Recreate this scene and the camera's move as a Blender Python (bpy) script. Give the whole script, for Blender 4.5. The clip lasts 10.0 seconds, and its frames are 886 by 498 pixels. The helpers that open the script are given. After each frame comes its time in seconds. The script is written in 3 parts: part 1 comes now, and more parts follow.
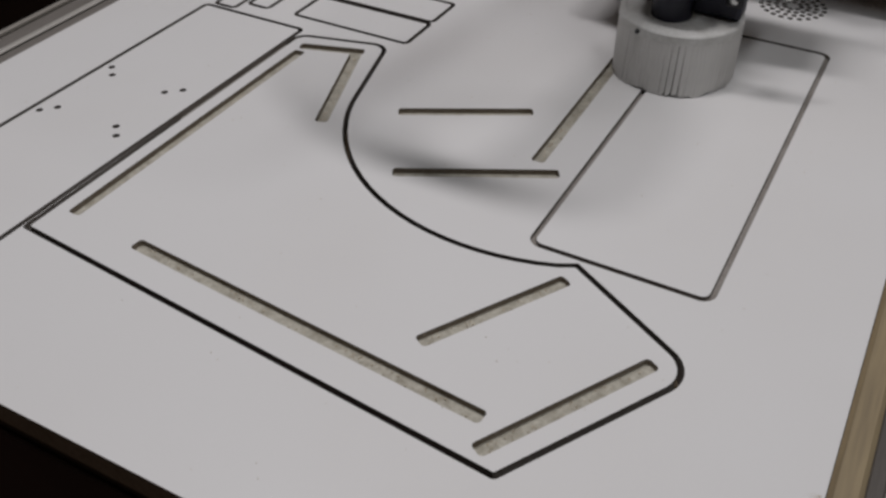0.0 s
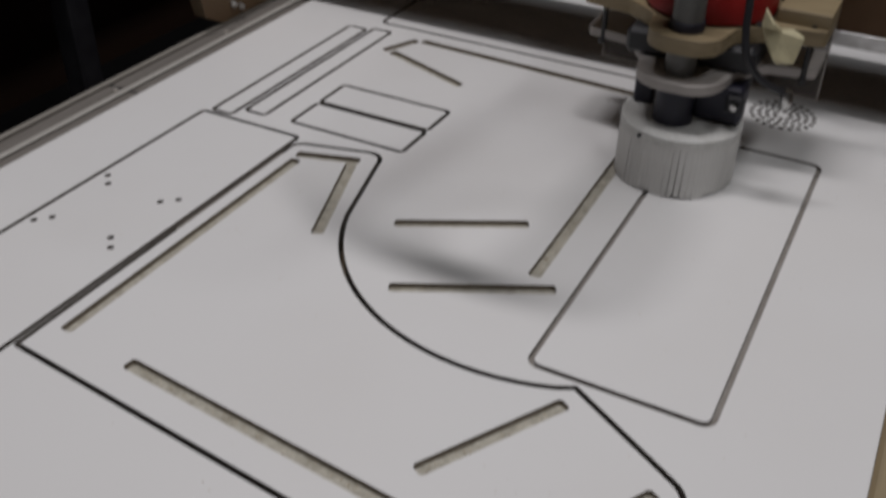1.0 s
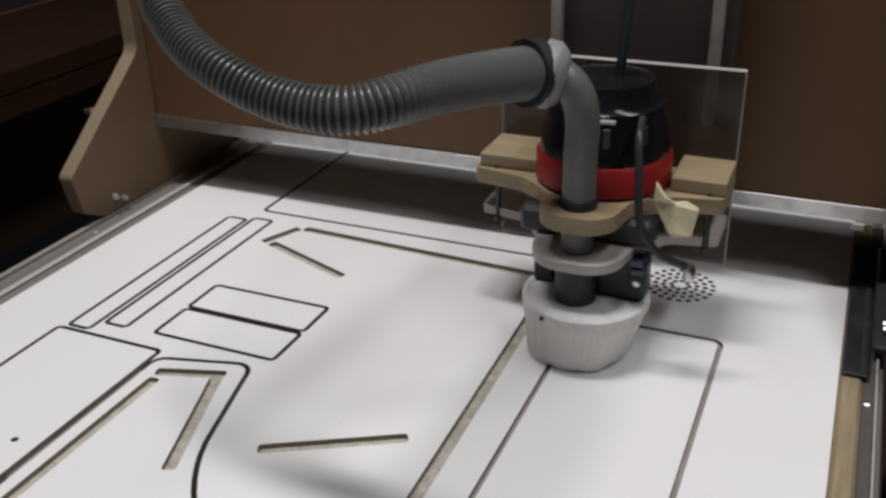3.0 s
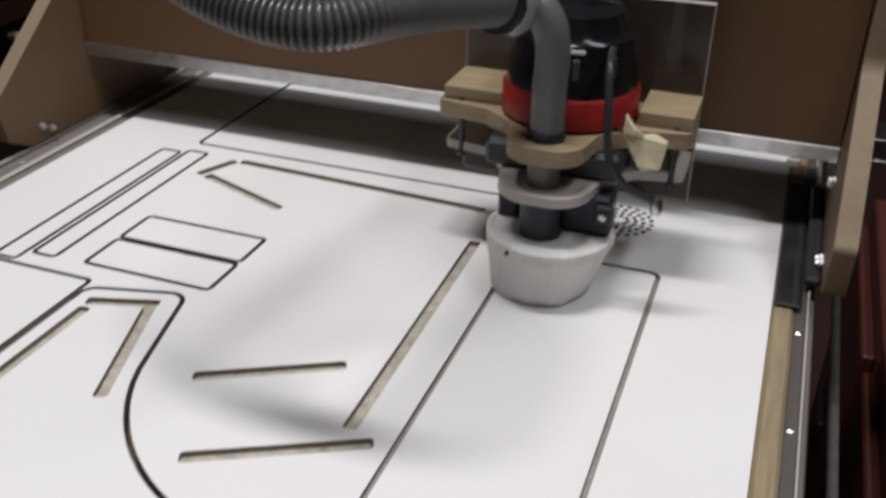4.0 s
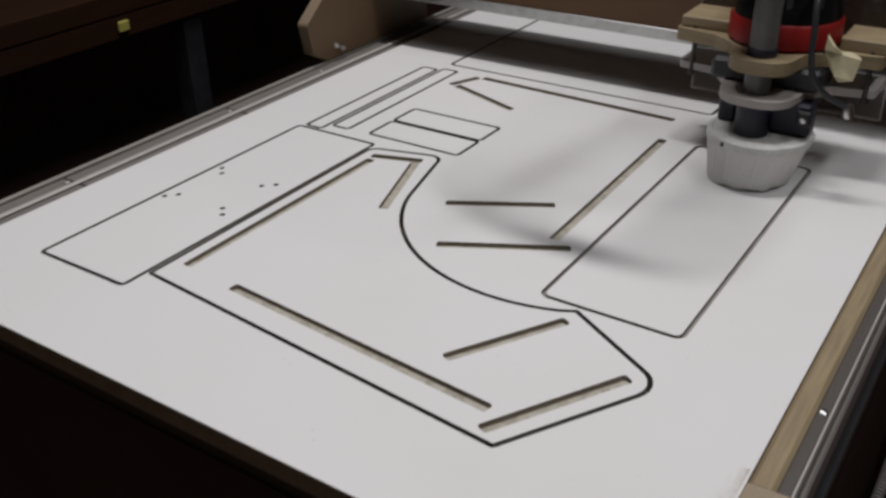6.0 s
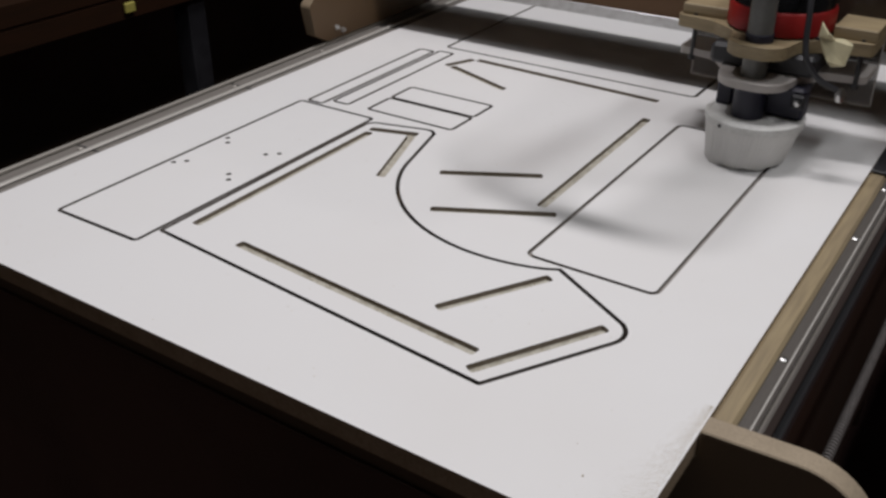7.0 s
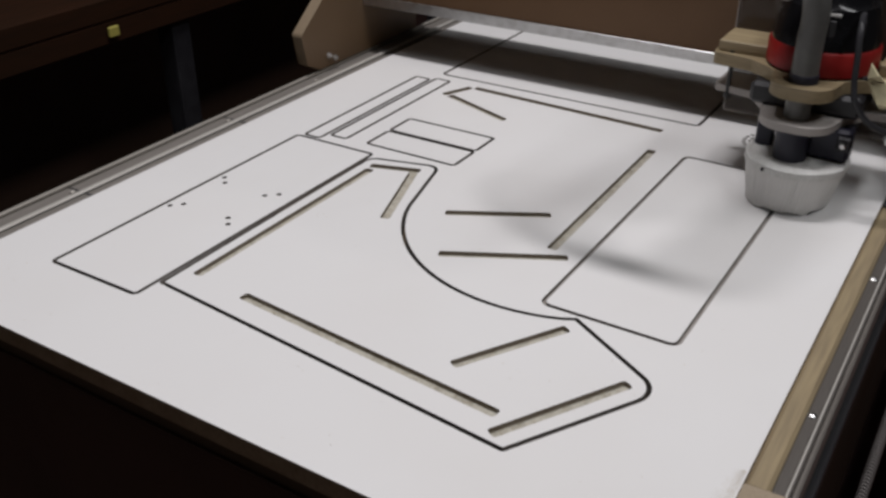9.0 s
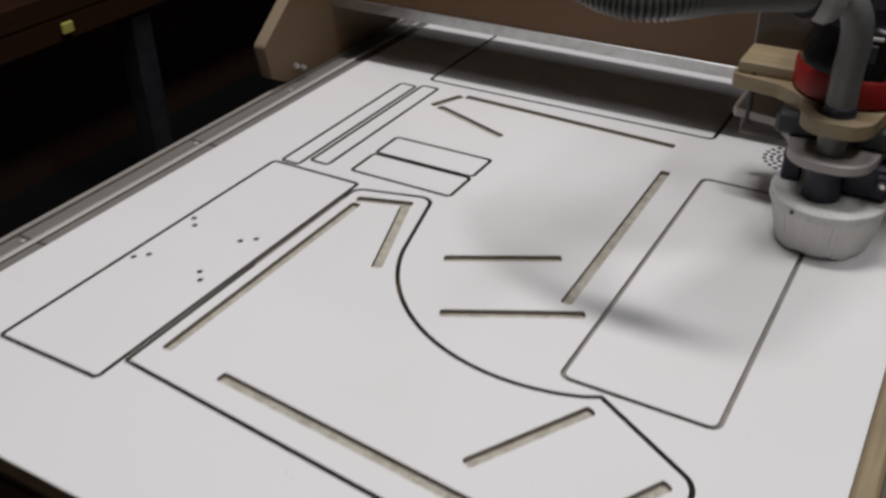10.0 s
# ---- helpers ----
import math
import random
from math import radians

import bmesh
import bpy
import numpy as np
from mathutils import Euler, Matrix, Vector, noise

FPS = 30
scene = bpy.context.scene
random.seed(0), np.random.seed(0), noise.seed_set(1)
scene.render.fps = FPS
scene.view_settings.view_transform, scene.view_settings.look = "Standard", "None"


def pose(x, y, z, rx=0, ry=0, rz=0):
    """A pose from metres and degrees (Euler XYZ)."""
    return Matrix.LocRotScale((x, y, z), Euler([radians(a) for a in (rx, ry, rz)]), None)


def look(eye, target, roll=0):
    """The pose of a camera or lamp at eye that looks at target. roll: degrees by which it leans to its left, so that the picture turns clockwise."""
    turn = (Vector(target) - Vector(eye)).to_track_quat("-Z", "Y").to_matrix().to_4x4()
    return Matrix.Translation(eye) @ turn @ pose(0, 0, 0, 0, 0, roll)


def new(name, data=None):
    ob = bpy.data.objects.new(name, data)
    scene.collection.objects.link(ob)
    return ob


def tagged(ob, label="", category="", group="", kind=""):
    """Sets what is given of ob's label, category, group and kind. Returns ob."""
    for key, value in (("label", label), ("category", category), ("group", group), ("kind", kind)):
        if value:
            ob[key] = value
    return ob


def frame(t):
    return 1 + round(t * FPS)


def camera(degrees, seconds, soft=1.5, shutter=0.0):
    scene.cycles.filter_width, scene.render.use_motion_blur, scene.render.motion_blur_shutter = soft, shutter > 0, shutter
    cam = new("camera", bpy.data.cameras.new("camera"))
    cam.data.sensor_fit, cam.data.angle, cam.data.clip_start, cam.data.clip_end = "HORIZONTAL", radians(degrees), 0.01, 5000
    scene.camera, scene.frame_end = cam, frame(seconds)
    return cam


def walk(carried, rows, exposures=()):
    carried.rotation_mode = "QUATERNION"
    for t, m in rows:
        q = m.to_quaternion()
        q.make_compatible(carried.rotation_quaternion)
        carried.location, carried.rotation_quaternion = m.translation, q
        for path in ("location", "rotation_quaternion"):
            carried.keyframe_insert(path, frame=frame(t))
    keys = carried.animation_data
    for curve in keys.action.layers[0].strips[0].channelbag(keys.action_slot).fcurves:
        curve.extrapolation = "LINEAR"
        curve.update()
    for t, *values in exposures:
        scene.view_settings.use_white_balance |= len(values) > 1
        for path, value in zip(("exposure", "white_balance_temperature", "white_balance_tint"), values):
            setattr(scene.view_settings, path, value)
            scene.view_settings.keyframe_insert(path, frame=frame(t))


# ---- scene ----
# metres; z = 0 is the white face of the sheet on the machine bed, x runs along the gantry, y along the rails
cam = camera(49.9, 10.0, soft=2.8, shutter=0.5)
PATH = [
    (0, (0.192, -0.484, 0.418), (-0.541, 0.877, -0.851), 0.3),
    (0.5, (0.185, -0.479, 0.425), (-0.545, 0.905, -0.821), 0.5),
    (1, (0.176, -0.467, 0.44), (-0.582, 0.988, -0.704), 1.0),
    (1.5, (0.169, -0.436, 0.451), (-0.625, 1.102, -0.552), 1.8),
    (2, (0.175, -0.405, 0.454), (-0.625, 1.166, -0.491), 0.3),
    (2.5, (0.186, -0.375, 0.457), (-0.586, 1.233, -0.448), -1.4),
    (2.7, (0.192, -0.366, 0.453), (-0.567, 1.257, -0.435), -1.5),
    (3.8, (0.199, -0.357, 0.436), (-0.417, 1.301, -0.499), 0.2),
    (4, (0.196, -0.363, 0.426), (-0.4, 1.279, -0.548), 0.9),
    (4.5, (0.197, -0.431, 0.424), (-0.542, 1.115, -0.608), 0.3),
    (5, (0.238, -0.49, 0.434), (-0.677, 0.961, -0.594), -0.9),
    (5.5, (0.294, -0.555, 0.442), (-0.64, 0.908, -0.55), -0.5),
    (6, (0.325, -0.63, 0.443), (-0.653, 0.814, -0.537), -1.2),
    (7.5, (0.369, -0.688, 0.444), (-0.587, 0.765, -0.544), 0.3),
    (8, (0.355, -0.685, 0.447), (-0.59, 0.767, -0.552), -0.1),
    (8.5, (0.336, -0.682, 0.457), (-0.602, 0.783, -0.53), -0.8),
    (9, (0.314, -0.664, 0.469), (-0.615, 0.808, -0.515), -0.3),
    (9.5, (0.271, -0.635, 0.474), (-0.636, 0.827, -0.545), -0.5),
    (10, (0.221, -0.556, 0.496), (-0.638, 0.9, -0.572), -0.9),
]
walk(cam, [(t, look(eye, target, roll)) for t, eye, target, roll in PATH],
     exposures=[(0.0, -0.58), (0.9, -0.62), (1.6, -0.42), (2.5, -0.08), (4.0, 0.24), (5.2, -0.28), (6.0, -0.20), (7.5, -0.02), (10.0, -0.10)])

# ---------------------------------------------------------------- light
world = bpy.data.worlds.new("room_air")
world.use_nodes = True
world.node_tree.nodes["Background"].inputs[0].default_value = (0.75, 0.85, 1.0, 1)
world.node_tree.nodes["Background"].inputs[1].default_value = 0.003
scene.world = world
scene.view_settings.exposure = 0.0


def area_lamp(name, eye, target, sx, sy, watts, colour):
    lamp = bpy.data.lights.new(name, "AREA")
    lamp.shape, lamp.size, lamp.size_y, lamp.energy, lamp.color = "RECTANGLE", sx, sy, watts, colour
    ob = new(name, lamp)
    ob.matrix_world = look(eye, target)
    return ob


# long ceiling fitting over the machine
area_lamp("unseen_overhead_lamp", (-0.36, 0.14, 2.30), (-0.36, 0.14, 0), 0.95, 0.16, 37.0, (1.0, 0.966, 0.985))
# unseen fill lamp added to the right, evens out light on sheet and brush
area_lamp("unseen_overhead_lamp", (1.15, 0.06, 2.30), (0.0, 0.06, 0.0), 1.80, 0.24, 20.0, (0.97, 0.97, 0.99))


# ---------------------------------------------------------------- materials
def material(name, colour, rough=0.5, metal=0.0, grain=0.0, grain_scale=400.0, stain=0.0, stain_scale=14.0,
             bump=0.0, bump_scale=300.0, stretch=(1, 1, 1), second=None, coat=0.0):
    m = bpy.data.materials.new(name)
    m.use_nodes = True
    nt = m.node_tree
    bsdf = nt.nodes["Principled BSDF"]
    bsdf.inputs["Roughness"].default_value, bsdf.inputs["Metallic"].default_value = rough, metal
    bsdf.inputs["Coat Weight"].default_value = coat
    coord = nt.nodes.new("ShaderNodeTexCoord")
    mapping = nt.nodes.new("ShaderNodeMapping")
    mapping.inputs["Scale"].default_value = stretch
    nt.links.new(coord.outputs["Object"], mapping.inputs[0])

    def noise_node(scale, detail):
        n = nt.nodes.new("ShaderNodeTexNoise")
        n.inputs["Scale"].default_value, n.inputs["Detail"].default_value = scale, detail
        nt.links.new(mapping.outputs[0], n.inputs["Vector"])
        return n

    def mixed(a, b, factor, blend="MIX"):
        n = nt.nodes.new("ShaderNodeMix")
        n.data_type, n.blend_type = "RGBA", blend
        for socket, value in ((n.inputs[6], a), (n.inputs[7], b), (n.inputs[0], factor)):
            if isinstance(value, bpy.types.NodeSocket):
                nt.links.new(value, socket)
            else:
                socket.default_value = value
        return n.outputs[2]

    def ramp(src, lo, hi):
        n = nt.nodes.new("ShaderNodeMapRange")
        n.inputs[1].default_value, n.inputs[2].default_value = lo, hi
        nt.links.new(src, n.inputs[0])
        return n.outputs[0]

    base = (*colour, 1)
    other = (*(second or [c * 0.55 for c in colour]), 1)
    out = base
    if grain:
        f = ramp(noise_node(grain_scale, 4).outputs[0], 0.35, 0.75)
        g = nt.nodes.new("ShaderNodeMath")
        g.operation = "MULTIPLY"
        g.inputs[1].default_value = grain
        nt.links.new(f, g.inputs[0])
        out = mixed(out, other, g.outputs[0])
    if stain:
        f = ramp(noise_node(stain_scale, 3).outputs[0], 0.42, 0.72)
        g = nt.nodes.new("ShaderNodeMath")
        g.operation = "MULTIPLY"
        g.inputs[1].default_value = stain
        nt.links.new(f, g.inputs[0])
        out = mixed(out, other, g.outputs[0])
        r = nt.nodes.new("ShaderNodeMapRange")
        r.inputs[3].default_value, r.inputs[4].default_value = max(rough - 0.06, 0.02), min(rough + 0.1, 1)
        nt.links.new(f, r.inputs[0])
        nt.links.new(r.outputs[0], bsdf.inputs["Roughness"])
    if isinstance(out, bpy.types.NodeSocket):
        nt.links.new(out, bsdf.inputs["Base Color"])
    else:
        bsdf.inputs["Base Color"].default_value = out
    if bump:
        b = nt.nodes.new("ShaderNodeBump")
        b.inputs["Strength"].default_value, b.inputs["Distance"].default_value = bump, 0.001
        nt.links.new(noise_node(bump_scale, 5).outputs[0], b.inputs["Height"])
        nt.links.new(b.outputs[0], bsdf.inputs["Normal"])
    return m


def clear_plastic(name, tint, clear, rough=0.12):
    m = bpy.data.materials.new(name)
    m.use_nodes = True
    nt = m.node_tree
    bsdf = nt.nodes["Principled BSDF"]
    bsdf.inputs["Base Color"].default_value = (*tint, 1)
    bsdf.inputs["Roughness"].default_value = rough
    see = nt.nodes.new("ShaderNodeBsdfTransparent")
    see.inputs[0].default_value = (*[0.6 + 0.4 * c for c in tint], 1)
    mix = nt.nodes.new("ShaderNodeMixShader")
    grain = nt.nodes.new("ShaderNodeTexNoise")
    grain.inputs["Scale"].default_value = 30
    level = nt.nodes.new("ShaderNodeMapRange")
    level.inputs[3].default_value, level.inputs[4].default_value = clear - 0.08, clear + 0.08
    nt.links.new(grain.outputs[0], level.inputs[0])
    nt.links.new(level.outputs[0], mix.inputs[0])
    nt.links.new(bsdf.outputs[0], mix.inputs[1])
    nt.links.new(see.outputs[0], mix.inputs[2])
    nt.links.new(mix.outputs[0], nt.nodes["Material Output"].inputs[0])
    return m


MELAMINE = material("white_melamine", (0.80, 0.795, 0.79), 0.42, grain=0.05, grain_scale=900, stain=0.20, stain_scale=5,
                    second=(0.60, 0.57, 0.54), bump=0.05, bump_scale=900)
CORE = material("chipboard_core", (0.55, 0.525, 0.45), 0.85, grain=0.6, grain_scale=330, stain=0.6, stain_scale=110,
                second=(0.25, 0.225, 0.175), bump=0.6, bump_scale=700)
RIM = material("chipboard_edge", (0.47, 0.36, 0.245), 0.85, grain=0.6, grain_scale=420, stain=0.4, stain_scale=40,
               second=(0.27, 0.19, 0.115), bump=0.6, bump_scale=700)
SAWN = material("sawn_chipboard", (0.27, 0.235, 0.19), 0.9, grain=0.7, grain_scale=480, stain=0.4, stain_scale=50, second=(0.17, 0.13, 0.09), bump=0.5)
GREYED = material("dusty_groove", (0.34, 0.315, 0.29), 0.9, grain=0.6, grain_scale=480, stain=0.4, stain_scale=30, second=(0.12, 0.10, 0.085), bump=0.5)
CUT = material("dark_cut_wall", (0.27, 0.24, 0.215), 0.9, grain=0.6, grain_scale=500, stain=0.4, stain_scale=40, bump=0.4)
MDF = material("mdf", (0.135, 0.098, 0.062), 0.62, grain=0.35, grain_scale=700, stain=0.25, stain_scale=9, bump=0.12, bump_scale=900)
BOARD = material("stained_mdf", (0.128, 0.065, 0.026), 0.6, grain=0.35, grain_scale=700, stain=0.3, stain_scale=7, bump=0.12, bump_scale=900)
PLATE = material("gantry_fibreboard", (0.130, 0.078, 0.038), 0.62, grain=0.35, grain_scale=700, stain=0.3, stain_scale=8, bump=0.12, bump_scale=900)
PLATE_EDGE = material("gantry_fibreboard_edge", (0.24, 0.18, 0.115), 0.75, grain=0.5, grain_scale=500, stain=0.3, stain_scale=20, bump=0.2)
# lighter copy of the mdf, makes up for weak light on the end plate
MDF_FACE = material("lightened_mdf", (0.21, 0.155, 0.105), 0.65, grain=0.35, grain_scale=700, stain=0.3, stain_scale=9, bump=0.12, bump_scale=900)
MDF_EDGE = material("mdf_edge", (0.36, 0.29, 0.205), 0.75, grain=0.5, grain_scale=500, stain=0.3, stain_scale=20, bump=0.2)
PANEL = material("brown_bed_panel", (0.070, 0.038, 0.025), 0.55, grain=0.3, grain_scale=300, stain=0.5, stain_scale=5, bump=0.1)
PLY = material("birch_plywood", (0.32, 0.25, 0.145), 0.55, grain=0.5, grain_scale=60, stain=0.3, stain_scale=30,
               stretch=(0.25, 3, 8), second=(0.18, 0.135, 0.08), bump=0.12, bump_scale=200)
PINE = material("pine_strip", (0.33, 0.26, 0.155), 0.6, grain=0.55, grain_scale=40, stain=0.4, stain_scale=10,
                stretch=(6, 0.4, 6), second=(0.15, 0.115, 0.075), bump=0.15, bump_scale=160)
ALU = material("brushed_aluminium", (0.62, 0.62, 0.62), 0.34, metal=1.0, grain=0.4, grain_scale=240, stain=0.4, stain_scale=12,
               stretch=(8, 0.3, 8), second=(0.40, 0.39, 0.38), bump=0.08, bump_scale=300)
DULL = material("dusty_aluminium", (0.40, 0.375, 0.34), 0.6, metal=0.35, grain=0.4, grain_scale=200, stain=0.5, stain_scale=12,
                stretch=(6, 0.4, 6), second=(0.24, 0.22, 0.19), bump=0.08, bump_scale=300)
BEAD = material("worn_pale_aluminium", (0.62, 0.60, 0.56), 0.5, metal=0.3, grain=0.4, grain_scale=200, stain=0.6, stain_scale=18,
                stretch=(6, 0.4, 6), second=(0.36, 0.34, 0.31))
RAIL = material("grimy_aluminium", (0.19, 0.175, 0.16), 0.42, metal=0.5, grain=0.4, grain_scale=200, stain=0.6, stain_scale=14,
                stretch=(6, 0.4, 6), second=(0.10, 0.09, 0.08), bump=0.08, bump_scale=300)
SIDE_RAIL = material("dull_side_rail", (0.26, 0.24, 0.22), 0.55, metal=0.3, grain=0.4, grain_scale=200, stain=0.6, stain_scale=10,
                stretch=(6, 0.4, 6), second=(0.14, 0.125, 0.11), bump=0.08, bump_scale=300)
STEEL = material("bright_steel", (0.62, 0.62, 0.61), 0.34, metal=1.0, stain=0.3, stain_scale=60)
BLACK = material("black_plastic", (0.014, 0.014, 0.017), 0.5, grain=0.3, grain_scale=500, stain=0.3, stain_scale=30,
                 second=(0.035, 0.035, 0.04), bump=0.1)
GLOSSY = material("glossy_black_plastic", (0.007, 0.007, 0.008), 0.22, stain=0.4, stain_scale=30, second=(0.02, 0.02, 0.022))
NAVY = material("dark_blue_rubber", (0.012, 0.012, 0.028), 0.5, stain=0.4, stain_scale=40, second=(0.03, 0.03, 0.05))
GLOSSY.node_tree.nodes["Principled BSDF"].inputs["Specular IOR Level"].default_value = 0.3
RED = material("red_plastic", (0.25, 0.009, 0.008), 0.5, grain=0.2, grain_scale=300, stain=0.3, stain_scale=30, second=(0.20, 0.008, 0.008))
GREY_TUBE = material("grey_pvc", (0.135, 0.135, 0.128), 0.38, grain=0.25, grain_scale=200, stain=0.4, stain_scale=25, bump=0.06)
FLANGE = material("pale_grey_plastic", (0.30, 0.30, 0.29), 0.45, grain=0.25, grain_scale=200, stain=0.3, stain_scale=30)
HOSE = material("grey_vacuum_hose", (0.115, 0.118, 0.110), 0.36, grain=0.3, grain_scale=300, stain=0.3, stain_scale=20, bump=0.06)
HOSE_GROOVE = material("shaded_hose_groove", (0.030, 0.031, 0.030), 0.6, stain=0.4, stain_scale=30)
BRISTLE = material("dusty_white_bristle", (0.84, 0.83, 0.81), 0.8, grain=0.45, grain_scale=700, stain=0.25, stain_scale=55,
                   stretch=(1, 1, 0.06), second=(0.42, 0.41, 0.39), bump=0.4, bump_scale=700)
WHITE_PLASTIC = material("dusty_white_plastic", (0.76, 0.76, 0.74), 0.5, grain=0.35, grain_scale=300, stain=0.5, stain_scale=40,
                         second=(0.40, 0.39, 0.36), bump=0.1)
CREAM = material("cream_plastic", (0.62, 0.56, 0.36), 0.6, grain=0.2, grain_scale=200, stain=0.3, stain_scale=60)
SMOKED = clear_plastic("smoked_acrylic", (0.10, 0.078, 0.062), 0.60)
CLEAR = clear_plastic("dusty_clear_acrylic", (0.60, 0.56, 0.53), 0.32, 0.4)
DARK_PLATE = material("dark_grey_plate", (0.058, 0.047, 0.042), 0.6, grain=0.3, grain_scale=300, stain=0.4, stain_scale=8, bump=0.06)
FLOOR = material("dark_floor", (0.050, 0.020, 0.016), 0.7, grain=0.5, grain_scale=60, stain=0.6, stain_scale=4, bump=0.2, bump_scale=80)
CEILING = material("ceiling_paint", (0.13, 0.12, 0.11), 0.9, grain=0.2, grain_scale=30, stain=0.2, stain_scale=2)
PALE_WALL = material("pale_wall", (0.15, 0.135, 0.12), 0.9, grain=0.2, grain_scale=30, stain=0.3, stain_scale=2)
SHADED_WALL = material("shaded_wall", (0.065, 0.047, 0.040), 0.85, grain=0.3, grain_scale=30, stain=0.5, stain_scale=2, bump=0.1, bump_scale=60)
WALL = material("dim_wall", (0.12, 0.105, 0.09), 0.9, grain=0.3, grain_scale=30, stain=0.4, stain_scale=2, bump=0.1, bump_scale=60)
OAK = material("old_bench_wood", (0.028, 0.011, 0.005), 0.85, grain=0.6, grain_scale=20, stain=0.5, stain_scale=6,
               stretch=(5, 0.5, 5), second=(0.015, 0.008, 0.004), bump=0.2, bump_scale=80)
WEATHERED = material("weathered_timber", (0.17, 0.145, 0.125), 0.8, grain=0.5, grain_scale=20, stain=0.5, stain_scale=8, stretch=(5, 0.5, 5), bump=0.2, bump_scale=80)
THREAD = material("stained_steel_thread", (0.26, 0.24, 0.23), 0.5, metal=0.5, stain=0.5, stain_scale=60)
IRON = material("dark_iron", (0.035, 0.035, 0.038), 0.5, grain=0.3, grain_scale=100, stain=0.4, stain_scale=12)
RUST = material("dark_red_cabinet", (0.105, 0.030, 0.022), 0.5, grain=0.3, grain_scale=80, stain=0.5, stain_scale=5)
DUST = material("wood_dust", (0.60, 0.53, 0.42), 0.95, grain=0.4, grain_scale=900, second=(0.40, 0.34, 0.25))
TAG = material("yellow_tag", (0.42, 0.37, 0.09), 0.5, stain=0.3, stain_scale=100)


OAK.node_tree.nodes["Principled BSDF"].inputs["Specular IOR Level"].default_value = 0.1


# ---------------------------------------------------------------- building helpers
def thing(name, x, y, z, label, category, group="", kind=""):
    ob = new(name)
    ob.empty_display_size = 0.02
    ob.location = (x, y, z)
    return tagged(ob, label, category, group, kind)


def part(name, bm, mats, parent=None, label="", smooth=False, at=None):
    me = bpy.data.meshes.new(name)
    bm.normal_update()
    bm.to_mesh(me)
    bm.free()
    for m in mats if isinstance(mats, (list, tuple)) else (mats,):
        me.materials.append(m)
    if smooth:
        for p in me.polygons:
            p.use_smooth = True
        me.set_sharp_from_angle(angle=radians(38))
    ob = new(name, me)
    if at is not None:
        ob.location = at
    if parent is not None:
        ob.parent = parent
    return tagged(ob, label)


def bevelled(bm, width, segments=1):
    if width:
        bmesh.ops.bevel(bm, geom=bm.edges[:], offset=width, segments=segments, affect="EDGES", profile=0.7, clamp_overlap=True)
    return bm


def box(x0, x1, y0, y1, z0, z1, bevel=0.001):
    bm = bmesh.new()
    bmesh.ops.create_cube(bm, size=1.0)
    for v in bm.verts:
        v.co = Vector((x0 if v.co.x < 0 else x1, y0 if v.co.y < 0 else y1, z0 if v.co.z < 0 else z1))
    return bevelled(bm, bevel)


def prism(points, z0, z1, bevel=0.0):
    bm = bmesh.new()
    low = [bm.verts.new((x, y, z0)) for x, y in points]
    high = [bm.verts.new((x, y, z1)) for x, y in points]
    n = len(points)
    bm.faces.new(low[::-1])
    bm.faces.new(high)
    for i in range(n):
        bm.faces.new((low[i], low[(i + 1) % n], high[(i + 1) % n], high[i]))
    bmesh.ops.recalc_face_normals(bm, faces=bm.faces[:])
    return bevelled(bm, bevel)


def lathe(profile, segments=32, cx=0.0, cy=0.0):
    """A turned shape about a vertical axis, from (radius, height) pairs."""
    bm = bmesh.new()
    rings = []
    for r, z in profile:
        rings.append([bm.verts.new((cx + r * math.cos(a), cy + r * math.sin(a), z)) for a in
                      (2 * math.pi * k / segments for k in range(segments))])
    for a, b in zip(rings, rings[1:]):
        for k in range(segments):
            bm.faces.new((a[k], a[(k + 1) % segments], b[(k + 1) % segments], b[k]))
    bm.faces.new(rings[0][::-1])
    bm.faces.new(rings[-1])
    bmesh.ops.recalc_face_normals(bm, faces=bm.faces[:])
    return bm


def smooth_path(points, steps):
    """Catmull-Rom points through the given ones."""
    ps = [Vector(p) for p in points]
    ps = [2 * ps[0] - ps[1]] + ps + [2 * ps[-1] - ps[-2]]
    out = []
    for a, b, c, d in zip(ps, ps[1:], ps[2:], ps[3:]):
        for k in range(steps):
            t = k / steps
            out.append(0.5 * (2 * b + (c - a) * t + (2 * a - 5 * b + 4 * c - d) * t * t + (3 * b - a - 3 * c + d) * t ** 3))
    return out + [ps[-2]]


def swept(path, radius, segments=16, ridge=0.0, ridge_every=4):
    """A round tube along a path; ridge raises every few rings."""
    bm = bmesh.new()
    rings = []
    up = Vector((0.3, 0.9, 0.31)).normalized()
    for i, p in enumerate(path):
        d = (path[min(i + 1, len(path) - 1)] - path[max(i - 1, 0)]).normalized()
        s = d.cross(up).normalized()
        u = s.cross(d)
        r = radius(i / (len(path) - 1)) if callable(radius) else radius
        if ridge:
            r += (ridge(i / (len(path) - 1)) if callable(ridge) else ridge) * (0.5 - 0.5 * math.cos(2 * math.pi * i / ridge_every))
        rings.append([bm.verts.new(p + r * (math.cos(a) * s + math.sin(a) * u)) for a in
                      (2 * math.pi * k / segments for k in range(segments))])
    for a, b in zip(rings, rings[1:]):
        for k in range(segments):
            bm.faces.new((a[k], a[(k + 1) % segments], b[(k + 1) % segments], b[k]))
    bm.faces.new(rings[0][::-1])
    bm.faces.new(rings[-1])
    bmesh.ops.recalc_face_normals(bm, faces=bm.faces[:])
    return bm


